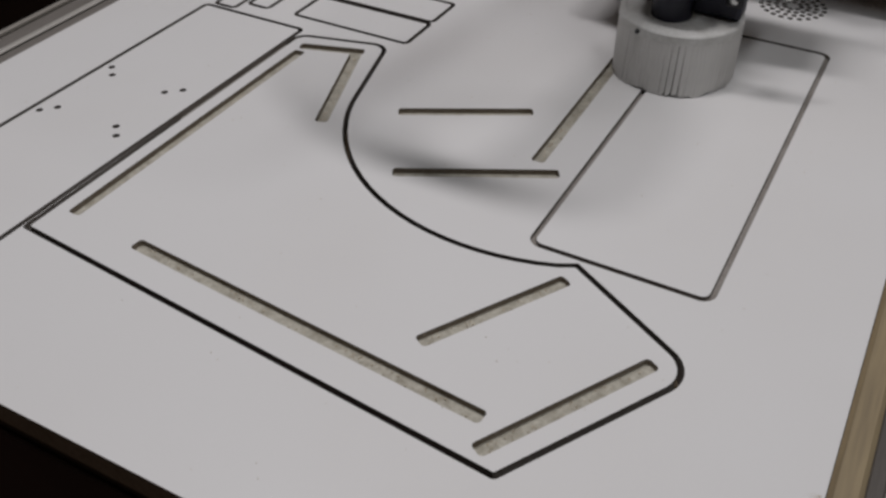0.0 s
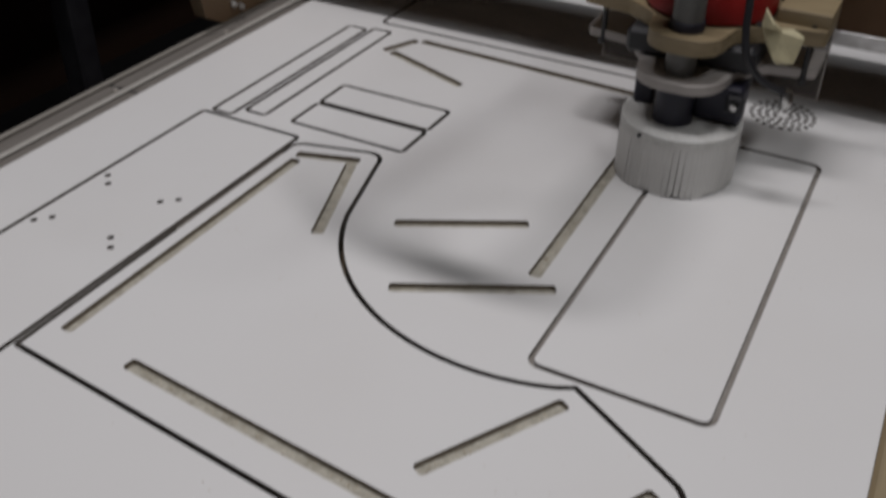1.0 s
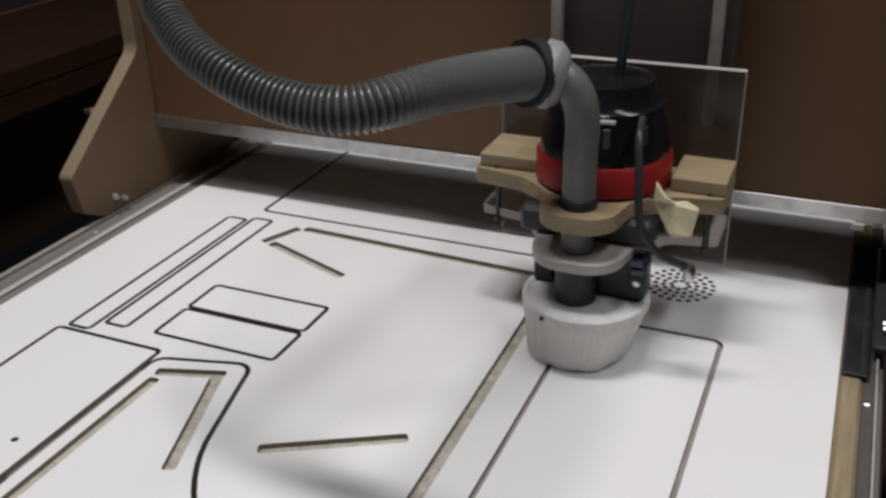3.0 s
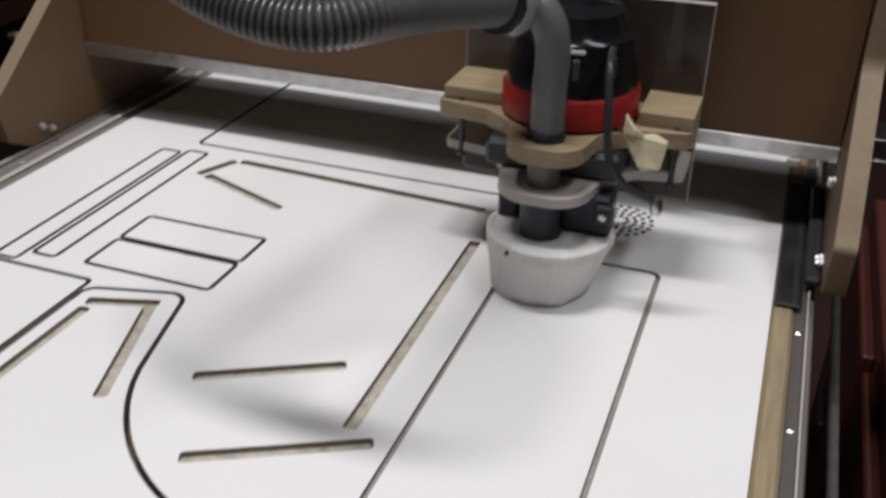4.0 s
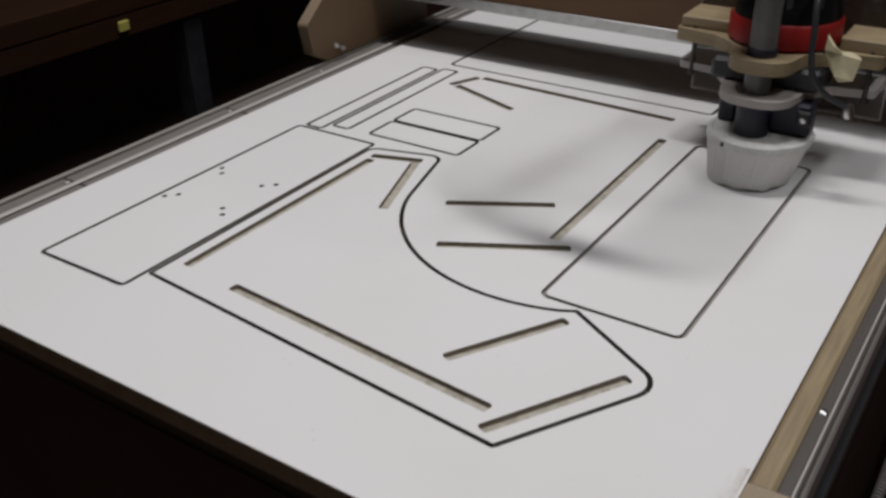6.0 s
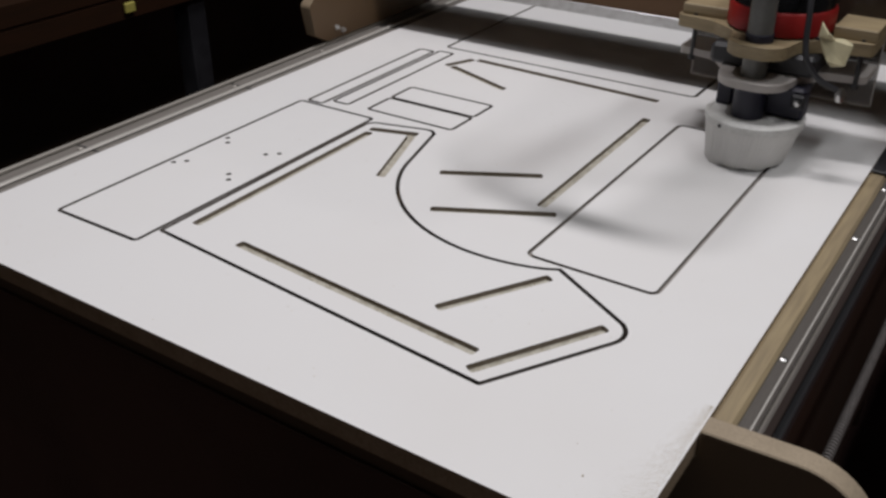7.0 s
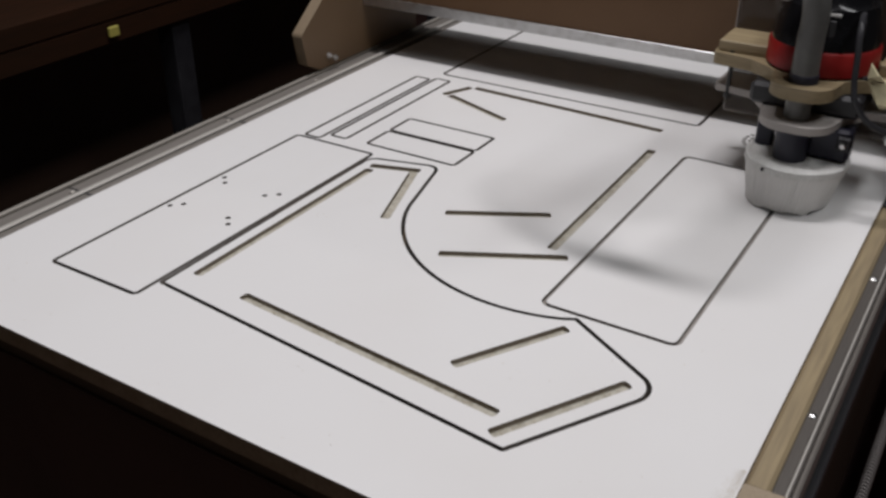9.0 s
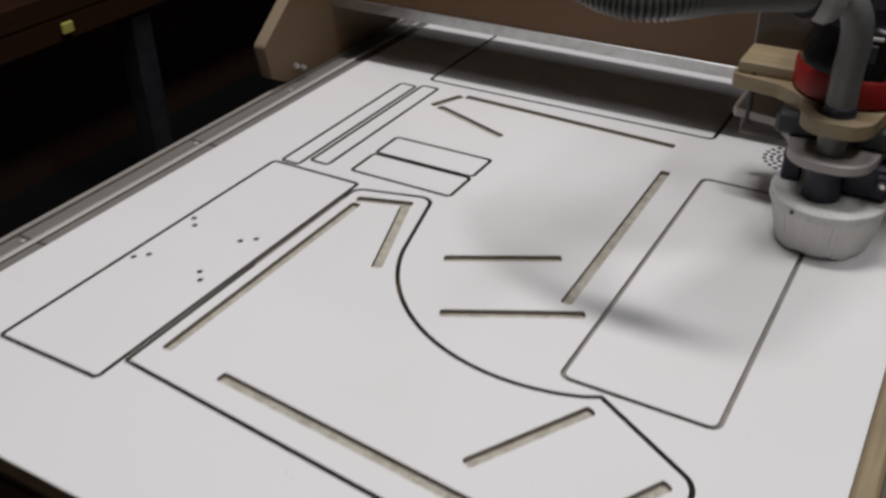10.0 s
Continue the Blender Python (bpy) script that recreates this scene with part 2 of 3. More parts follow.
def joined(*bms):
    out = bms[0]
    for b in bms[1:]:
        me = bpy.data.meshes.new("joint")
        b.to_mesh(me)
        b.free()
        out.from_mesh(me)
        bpy.data.meshes.remove(me)
    return out


def rounded(corners, n=6):
    """A closed outline from (x, y, radius) corners, in order."""
    out = []
    for (ax, ay, _), (bx, by, r), (cx, cy, _) in zip(corners[-1:] + corners[:-1], corners, corners[1:] + corners[:1]):
        b, u, v = Vector((bx, by)), Vector((ax - bx, ay - by)), Vector((cx - bx, cy - by))
        u.normalize()
        v.normalize()
        if r <= 0:
            out.append((bx, by))
            continue
        half = u.angle(v) / 2
        cut, centre = r / math.tan(half), b + (u + v).normalized() * r / math.sin(half)
        p, q = b + u * cut - centre, b + v * cut - centre
        turn = p.angle_signed(q)
        for k in range(n + 1):
            w = p.copy()
            w.rotate(Matrix.Rotation(-turn * k / n, 2))
            out.append(tuple(centre + w))
    return out


def grown(points, d):
    """The outline moved outwards by d."""
    n = len(points)
    area = sum(points[i][0] * points[(i + 1) % n][1] - points[(i + 1) % n][0] * points[i][1] for i in range(n))
    sign = 1 if area > 0 else -1
    out = []
    for i in range(n):
        a, b, c = (Vector(points[j % n]) for j in (i - 1, i, i + 1))
        e, f = (b - a).normalized(), (c - b).normalized()
        ne, nf = Vector((e.y, -e.x)) * sign, Vector((f.y, -f.x)) * sign
        m = (ne + nf)
        m = m / max(m.dot(ne), 0.35)
        out.append(tuple(b + m * d))
    return out


def slot_outline(x0, y0, x1, y1, w, n=5):
    """A milled slot with rounded ends, measured along its middle from end to end."""
    d = Vector((x1 - x0, y1 - y0)).normalized()
    s = Vector((-d.y, d.x))
    r = 0.003
    out = []
    for cx, cy, sgn in ((x1, y1, 1), (x0, y0, -1)):
        for side in (-1, 1):
            c = Vector((cx, cy)) - sgn * d * r + sgn * side * s * (w / 2 - r)
            for k in range(n):
                a = (side * sgn > 0) * math.pi / 2 + (sgn < 0) * 0 + k / (n - 1) * math.pi / 2
                if sgn > 0:
                    a = -math.pi / 2 + k / (n - 1) * math.pi / 2 + (side > 0) * math.pi / 2
                else:
                    a = math.pi / 2 + k / (n - 1) * math.pi / 2 + (side > 0) * math.pi / 2
                out.append(tuple(c + r * (math.cos(a) * d + math.sin(a) * s)))
    return out


def milled(bm, cutters):
    """The mesh after the cutters are taken away from it."""
    made = []
    me = bpy.data.meshes.new("blank")
    bm.to_mesh(me)
    bm.free()
    body = new("blank", me)
    made.append(body)
    for c in cutters:
        cm = bpy.data.meshes.new("cutter")
        c.to_mesh(cm)
        c.free()
        co = new("cutter", cm)
        made.append(co)
        mod = body.modifiers.new("cut", "BOOLEAN")
        mod.operation, mod.solver, mod.object = "DIFFERENCE", "EXACT", co
    bpy.context.view_layer.update()
    dg = bpy.context.evaluated_depsgraph_get()
    out = bmesh.new()
    done = bpy.data.meshes.new_from_object(body.evaluated_get(dg))
    out.from_mesh(done)
    for o in made:
        mesh = o.data
        bpy.data.objects.remove(o)
        bpy.data.meshes.remove(mesh)
    bpy.data.meshes.remove(done)
    return out


# ---------------------------------------------------------------- room
def room():
    bm = box(-3.0, 3.0, -2.5, 3.5, -0.80, -0.75, 0)
    tagged(part("floor", bm, FLOOR), "dark worn workshop floor", "floor", kind="structure")
    tagged(part("ceiling", box(-3.0, 3.0, -2.5, 3.5, 2.40, 2.45, 0), CEILING), "dim plain ceiling", "ceiling", kind="structure")
    for name, b in (("wall_west", (-3.1, -3.0, -2.6, 3.6)), ("wall_east", (3.0, 3.1, -2.6, 3.6)),
                    ("wall_north", (-3.0, 3.0, 3.5, 3.6)), ("wall_south", (-3.0, 3.0, -2.6, -2.5))):
        # west and north toned dark like unlit background, south lighter for bounced light
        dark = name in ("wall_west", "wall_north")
        paint = SHADED_WALL if dark else PALE_WALL if name == "wall_south" else WALL
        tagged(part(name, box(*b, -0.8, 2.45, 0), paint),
               "workshop wall darkened as if out of the light" if dark else "plain workshop wall", "wall", kind="structure")


# ---------------------------------------------------------------- machine bed
SHEET = (-0.526, 0.225, -0.282, 0.96)
THICK = 0.018


def bed():
    t = thing("machine_bed", -0.15, 0.3, -0.75, "dark brown panelled machine bed with rails along both sides", "machine bed")

    def p(name, bm, mat, label="", smooth=False):
        bmesh.ops.translate(bm, verts=bm.verts[:], vec=(0.15, -0.3, 0.75))
        return part(name, bm, mat, t, label, smooth)

    p("spoil_board", box(-0.520, 0.219, -0.276, 0.955, -0.036, -THICK - 0.0005, 0), MDF, "stained waste board under the sheet")
    p("front_panel", box(-0.575, 0.219, -0.279, -0.262, -0.60, -0.0365, 0.001), PANEL, "dark brown front panel")
    p("side_panel", box(-0.575, -0.557, -0.261, 1.00, -0.60, -0.012, 0.001), PANEL)
    p("side_panel", box(0.226, 0.244, -0.130, 1.00, -0.60, -0.0125, 0.001), PANEL)
    for x in (-0.55, 0.19):
        for y in (-0.24, 0.93):
            p("leg", box(x, x + 0.045, y, y + 0.045, -0.75, -0.0375, 0.002), PANEL)
    # left side: wooden ledge with an aluminium strip on it
    p("ledge", box(-0.577, -0.527, -0.262, 1.00, -0.0115, -0.0035, 0.001), SIDE_RAIL, "dull dusty aluminium side rail")
    p("rail_lip", box(-0.5765, -0.571, -0.262, 1.00, -0.003, 0.001, 0.0008), DULL)
    p("rail_bead", box(-0.5490, -0.5425, -0.262, 1.00, -0.0032, 0.0004, 0.0016), BEAD, "pale raised bead along the side rail")
    # right side: pine strip, then an aluminium angle
    p("ledge", box(0.2256, 0.2435, -0.134, 1.00, -0.012, -0.0004, 0.003), PINE, "worn pine strip beside the sheet")
    p("side_rail", box(0.2438, 0.2530, -0.134, 1.00, -0.0122, -0.003, 0.0008), RAIL, "aluminium angle rail with screws")
    p("side_rail", box(0.2531, 0.2548, -0.134, 1.00, -0.020, -0.0004, 0.0004), BEAD, "pale worn rail lip")
    p("rail_skirt", box(0.2549, 0.2600, -0.134, 1.00, -0.040, -0.0100, 0.0016), SIDE_RAIL, "grey rail skirt")
    p("rail_foot", box(0.2590, 0.2660, -0.134, 1.00, -0.060, -0.045, 0.0006), IRON)
    for y in (-0.061, 0.192):
        p("rail_seam", box(-0.5705, -0.5275, y - 0.0012, y + 0.0012, -0.0034, -0.0026, 0.0002), IRON, "dark joint across the side rail")
    for x, ys in ((0.2478, (-0.030, 0.206, 0.335)), (-0.558, (-0.067, 0.186, 0.37))):
        for y in ys:
            z = -0.003 if x > 0 else -0.0034
            bm = lathe([(0.0036, z), (0.0036, z + 0.0012), (0.0024, z + 0.0022), (0.001, z + 0.0024)], 14, x, y)
            p("screw", bm, STEEL if x > 0 else DULL, "bright screw head" if x > 0 else "dull screw head", True)


def end_plate():
    out = rounded([(0.120, -0.35, 0), (0.350, -0.35, 0), (0.350, 0.008, 0.055), (0.2258, 0.004, 0), (0.2258, -0.0184, 0), (0.2195, -0.0184, 0), (0.2195, -0.0385, 0), (0.120, -0.0385, 0)], 12)
    bm = prism(out, 0, 0.020, 0.0012)
    bmesh.ops.rotate(bm, verts=bm.verts[:], cent=(0, 0, 0), matrix=Matrix.Rotation(math.pi / 2, 3, "X"))
    bmesh.ops.translate(bm, verts=bm.verts[:], vec=(0, -0.136, 0))
    t = thing("rail_end_plate", 0.29, -0.146, -0.35, "brown fibreboard end plate with a rounded upper corner", "end plate")
    bmesh.ops.translate(bm, verts=bm.verts[:], vec=(-0.29, 0.146, 0.35))
    ob = part("plate", bm, [MDF_FACE, MDF_EDGE], t)
    for f in ob.data.polygons:
        f.material_index = 0 if abs(f.normal.y) > 0.9 else 1


def lead_screw():
    """A rod with a trapezoid thread; black groove faces paint in the shade between turns."""
    t = thing("lead_screw", 0.294, -0.11, -0.10, "pale dusty threaded lead screw beside the machine bed", "lead screw")
    bm = bmesh.new()
    rings, seg = [], 12
    for k in range(230):
        for dy, r in ((0.0, 0.0022), (0.0022, 0.0022), (0.0024, 0.0046), (0.0043, 0.0046)):
            rings.append([bm.verts.new((r * math.cos(a), -0.02 + 0.0045 * k + dy + 0.0045 * a / math.tau, r * math.sin(a)))
                          for a in (math.tau * q / seg for q in range(seg))])
    for n, (a, b) in enumerate(zip(rings, rings[1:])):
        for q in range(seg - 1):
            f = bm.faces.new((a[q], a[q + 1], b[q + 1], b[q]))
            f.material_index = 1 if n % 4 == 0 else 0
    for k, (a, b) in enumerate(zip(rings[4:], rings[5:])):
        lo, hi = rings[k], rings[k + 1]
        f = bm.faces.new((lo[seg - 1], a[0], b[0], hi[seg - 1]))
        f.material_index = 1 if k % 4 == 0 else 0
    bmesh.ops.recalc_face_normals(bm, faces=bm.faces[:])
    part("thread", bm, [THREAD, BLACK], t)
    part("bearing_block", box(-0.02, 0.02, -0.0255, -0.0205, -0.02, 0.02, 0.001), IRON, t)


# ---------------------------------------------------------------- the sheet and the panels cut in it
GAP = 0.0045
SLOT = 0.011
POCKET = 0.0048


def panel_outlines():
    arc = [(-0.0375 + 0.1829 * math.cos(radians(a)), 0.1574 + 0.1829 * math.sin(radians(a))) for a in np.linspace(199, 290.5, 22)]
    side = rounded([(0.1410, -0.0655, 0.022), (0.066, -0.1915, 0.002), (-0.3215, -0.156, 0.0015), (-0.3225, 0.181, 0.014),
                    (-0.2375, 0.2025, 0.014), (arc[0][0] - 0.0005, arc[0][1] + 0.002, 0)], 7)
    side = side + arc[1:] + [(0.0385, -0.0075)]
    rect = lambda x0, x1, y0, y1, r: rounded([(x0, y0, r), (x1, y0, r), (x1, y1, r), (x0, y1, r)], 4)  # noqa: E731
    return [("side_panel", side, "curved cabinet side panel with milled slots"),
            ("long_panel", rect(-0.443, -0.3265, -0.184, 0.1915, 0.0045), "long panel with eight drilled holes"),
            ("control_panel", rect(0.0, 0.1285, 0.0, 0.3835, 0.008), "plain rectangular panel with rounded corners"),
            ("small_panel", rect(-0.352, -0.2245, 0.2145, 0.2615, 0.0045), ""),
            ("small_panel", rect(-0.352, -0.2245, 0.2655, 0.3115, 0.0045), ""),
            ("narrow_strip", rect(-0.437, -0.4135, 0.1975, 0.4555, 0.0045), ""),
            ("narrow_strip", rect(-0.407, -0.3830, 0.2125, 0.4625, 0.0045), ""),
            ("back_panel", rect(-0.409, -0.0195, 0.484, 0.875, 0.007), "")]


SIDE_SLOTS = [(-0.240, -0.133, 0.043, -0.158), (-0.0195, -0.1225, 0.0385, -0.0245), (0.0495, -0.181, 0.1145, -0.070),
              (-0.3030, -0.129, -0.3030, 0.155), (-0.309, 0.163, -0.250, 0.181), (-0.217, 0.061, -0.2555, 0.176)]
SHEET_SLOTS = [(-0.169, 0.106, -0.0695, 0.160), (-0.128, 0.0275, -0.0145, 0.0868), (-0.0365, 0.094, -0.0415, 0.380),
               (-0.363, 0.412, -0.3435, 0.456), (-0.3375, 0.457, -0.053, 0.444), (-0.353, 0.413, -0.243, 0.372)]
HOLES = [(-0.434, -0.037), (-0.424, -0.0265), (-0.4335, 0.0475), (-0.423, 0.037),
         (-0.362, 0.036), (-0.3505, 0.0465), (-0.3595, -0.0255), (-0.3495, -0.036)]


def drill(points, r):
    bm = bmesh.new()
    for x, y in points:
        bmesh.ops.create_cone(bm, cap_ends=True, segments=12, radius1=r, radius2=r, depth=0.04,
                              matrix=Matrix.Translation((x, y, -0.005)))
    return bm


def sheet_faces(ob):
    """White faces on top, dark cut walls, bare core in the pockets and round the rim."""
    x0, x1, y0, y1 = SHEET
    for f in ob.data.polygons:
        c = ob.matrix_world @ f.center
        rim = min(abs(c.x - x0), abs(c.x - x1), abs(c.y - y0), abs(c.y - y1)) < 0.003
        if f.normal.z > 0.7 and c.z > -0.001:
            f.material_index = 0
        elif rim:
            f.material_index = 4
        elif f.normal.z > 0.7 or abs(f.normal.z) > 0.7:
            f.material_index = 1
        elif c.z > -0.005:
            f.material_index = 3
        else:
            f.material_index = 2


def sheet():
    t = thing("melamine_sheet", -0.15, 0.3, -THICK, "white melamine faced chipboard sheet with routed panel outlines", "sheet")
    back = Vector((0.15, -0.3, THICK))
    outlines = panel_outlines()
    x0, x1, y0, y1 = SHEET
    cutters = [prism(grown(o, GAP / 2), -0.03, 0.01) for _, o, _ in outlines]
    cutters += [prism(slot_outline(*s, SLOT), -POCKET, 0.01) for s in SHEET_SLOTS]
    disc = [(0.075 + r * math.cos(a), 0.474 + r * math.sin(a)) for r, n, o in
            ((0.0085, 8, 0), (0.0160, 14, 0.2), (0.0235, 18, 0.1), (0.0310, 22, 0.0))
            for a in (2 * math.pi * k / n + o for k in range(n))]
    cutters.append(drill(disc, 0.0029))
    bm = milled(box(x0, x1, y0, y1, -THICK, 0, 0), cutters)
    bmesh.ops.translate(bm, verts=bm.verts[:], vec=back)
    ob = part("offcut_frame", bm, [MELAMINE, CORE, CUT, SAWN, RIM], t, "white waste frame left round the cut panels")
    bpy.context.view_layer.update()
    sheet_faces(ob)
    strip = box(-0.3285, -0.3195, -0.153, 0.166, -THICK + 0.0002, -0.0055, 0)
    bmesh.ops.translate(strip, verts=strip.verts[:], vec=back)
    part("groove_floor", strip, GREYED, t)
    ring = dict((n, o) for n, o, _ in outlines)["control_panel"]
    bm = milled(prism(grown(ring, GAP / 2 - 0.0001), -THICK + 0.0002, -0.0036), [prism(grown(ring, -GAP / 2 + 0.0001), -0.03, 0.01)])
    bmesh.ops.translate(bm, verts=bm.verts[:], vec=back)
    part("groove_floor", bm, GREYED, t, "rough bottom of the half-cut groove")
    for name, o, label in outlines:
        cut = []
        if name == "side_panel":
            cut = [prism(slot_outline(*s, SLOT), -POCKET, 0.01) for s in SIDE_SLOTS]
        if name == "long_panel":
            cut = [drill(HOLES, 0.0031)]
        bm = prism(grown(o, -GAP / 2), -THICK, 0)
        if cut:
            bm = milled(bm, cut)
        bmesh.ops.translate(bm, verts=bm.verts[:], vec=back)
        ob = part(name, bm, [MELAMINE, CORE, CUT, SAWN, RIM], t, label)
        bpy.context.view_layer.update()
        sheet_faces(ob)


def chips():
    """Wood dust and crumbs in the pockets and at the front corner of the sheet."""
    rnd = random.Random(4)
    spots = []
    for s in SIDE_SLOTS + SHEET_SLOTS:
        n = int(90 * math.hypot(s[2] - s[0], s[3] - s[1]) / 0.2)
        d = Vector((s[2] - s[0], s[3] - s[1])).normalized()
        for _ in range(n):
            k, w = rnd.uniform(0.03, 0.97), rnd.uniform(-1, 1) * SLOT * 0.40
            spots.append((s[0] + (s[2] - s[0]) * k - d.y * w, s[1] + (s[3] - s[1]) * k + d.x * w, -POCKET, rnd.uniform(0.0003, 0.0008)))
    for _ in range(5000):
        y = rnd.uniform(-0.28, -0.12)
        spots.append((0.2235 - abs(rnd.gauss(0, 0.016 * (1.15 - (y + 0.28) / 0.16))), y, 0, rnd.uniform(0.00008, 0.00019)))
    for _ in range(9):
        spots.append((rnd.uniform(0.175, 0.215), rnd.uniform(-0.27, -0.235), 0, rnd.uniform(0.0008, 0.0016)))
    for _ in range(160):
        spots.append((rnd.uniform(-0.5, 0.2), rnd.uniform(-0.27, 0.45), 0, rnd.uniform(0.0002, 0.00045)))
    verts, faces = [], []
    for x, y, z, r in spots:
        if not (SHEET[0] + 0.002 < x < SHEET[1] - 0.001 and SHEET[2] + 0.002 < y):
            continue
        m = Matrix.Translation((x, y, z + r * 0.4)) @ Euler((rnd.random() * 3, rnd.random() * 3, rnd.random() * 3)).to_matrix().to_4x4()
        b = len(verts)
        verts += [m @ Vector((r * i, r * 0.65 * j, r * 0.45 * k)) for i in (-1, 1) for j in (-1, 1) for k in (-1, 1)]
        faces += [tuple(b + q for q in f) for f in ((0, 1, 3, 2), (4, 6, 7, 5), (0, 4, 5, 1), (2, 3, 7, 6), (0, 2, 6, 4), (1, 5, 7, 3))]
    me = bpy.data.meshes.new("wood_dust")
    me.from_pydata(verts, [], faces)
    bm = bmesh.new()
    bm.from_mesh(me)
    bpy.data.meshes.remove(me)
    tagged(part("wood_dust", bm, DUST), "pale wood dust and crumbs on the sheet", "dust", kind="stuff")


# ---------------------------------------------------------------- gantry
def gantry():
    t = thing("gantry", -0.15, 0.60, 0.0, "brown fibreboard gantry bridging the bed on two side plates", "gantry")
    shift = (0.15, -0.60, 0)

    def p(name, bm, mat, label="", smooth=False):
        bmesh.ops.translate(bm, verts=bm.verts[:], vec=shift)
        return part(name, bm, mat, t, label, smooth)

    p("front_board", box(-0.569, 0.2595, 0.514, 0.532, 0.0765, 0.40, 0.001), BOARD, "brown fibreboard front board")
    p("edge_strip", box(-0.569, 0.2600, 0.5105, 0.5136, 0.076, 0.0905, 0.0005), ALU, "brushed aluminium strip along the board's lower edge")
    p("bottom_board", box(-0.569, 0.2595, 0.5325, 0.655, 0.0905, 0.106, 0.001), MDF)
    p("top_board", box(-0.569, 0.2595, 0.5325, 0.556, 0.384, 0.3995, 0.001), MDF)
    p("rear_board", box(-0.569, 0.2595, 0.6380, 0.6545, 0.1065, 0.124, 0.001), MDF)
    side = rounded([(0.400, 0.003, 0.006), (0.658, 0.003, 0.004), (0.658, 0.124, 0.02), (0.560, 0.40, 0.02), (0.499, 0.40, 0.004), (0.499, 0.172, 0.02), (0.362, 0.064, 0.008), (0.371, 0.018, 0.006)], 6)
    for x in (-0.570, 0.279):
        bm = prism(side, 0, 0.018, 0.0008)
        for v in bm.verts:
            v.co = Vector((x - v.co.z, v.co.x, v.co.y))
        bmesh.ops.recalc_face_normals(bm, faces=bm.faces[:])
        ob = p("side_plate", bm, [PLATE, PLATE_EDGE], "brown fibreboard side plate with a sloping front")
        for f in ob.data.polygons:
            f.material_index = 0 if abs(f.normal.x) > 0.8 else 1
    for x, sx, spots in ((-0.5700, 1, ((0.420, 0.020), (0.434, 0.013))), (0.2608, -1, ((0.424, 0.017), (0.437, 0.015), (0.492, 0.066), (0.498, 0.060)))):
        for y, z in spots:
            bm = lathe([(0.0044, 0), (0.0044, 0.003), (0.0030, 0.0038), (0.0028, 0.006), (0.001, 0.0064)], 6)
            bmesh.ops.rotate(bm, verts=bm.verts[:], cent=(0, 0, 0), matrix=Matrix.Rotation(sx * math.pi / 2, 3, "Y"))
            bmesh.ops.translate(bm, verts=bm.verts[:], vec=(x, y, z))
            p("bolt", bm, STEEL, "shiny bolt end")
    bm = lathe([(0.0062, 0), (0.0062, 0.005), (0.0040, 0.006), (0.0036, 0.012), (0.001, 0.0125)], 6)
    bmesh.ops.rotate(bm, verts=bm.verts[:], cent=(0, 0, 0), matrix=Matrix.Rotation(-math.pi / 2, 3, "Y"))
    bmesh.ops.translate(bm, verts=bm.verts[:], vec=(-0.5882, 0.432, 0.116))
    p("bolt", bm, STEEL, "shiny bolt head on the outer face")
    # bearing block low on the right plate
    p("bearing_block", box(0.2480, 0.2606, 0.402, 0.60, 0.0045, 0.0125, 0.002), IRON, "dark bearing block riding on the rail")
    p("slide_shoe", box(0.2265, 0.2475, 0.366, 0.62, 0.0006, 0.0042, 0.0012), BLACK, "black slide shoe over the rail")
    p("slide_strip", box(0.2400, 0.2440, 0.367, 0.62, 0.0043, 0.0050, 0.0003), IRON, "dark steel strip on the shoe")
    p("strip_clip", box(0.2170, 0.2290, 0.5060, 0.5104, 0.0680, 0.0758, 0.0015), DULL, "aluminium clip under the edge strip")
    for z in (0.066, 0.087):
        p("motor_bracket", box(0.2793, 0.340, 0.552, 0.600, z, z + 0.0022, 0.0005), ALU, "thin aluminium flange outside the side plate")
    return t


# ---------------------------------------------------------------- router carriage, built about the brush centre
CX, CY = 0.006, 0.333


def lobed(z0, z1, left, right, deep, lobe, front, back):
    """A clamp plate: a bar with two stepped wings and a round nose towards the front."""
    c, y = -0.005, back - deep
    out = rounded([(left, back, 0.003), (left, y, 0.006), (left * 0.60, y - 0.008, 0.012), (c - lobe * 1.25, 0.010, 0.012),
                   (c - lobe, front, lobe * 0.92), (c + lobe, front, lobe * 0.92), (c + lobe * 1.25, 0.010, 0.012),
                   (right * 0.60, y - 0.008, 0.012), (right, y, 0.006), (right, back, 0.003)], 7)
    return prism(out, z0, z1, 0.001)


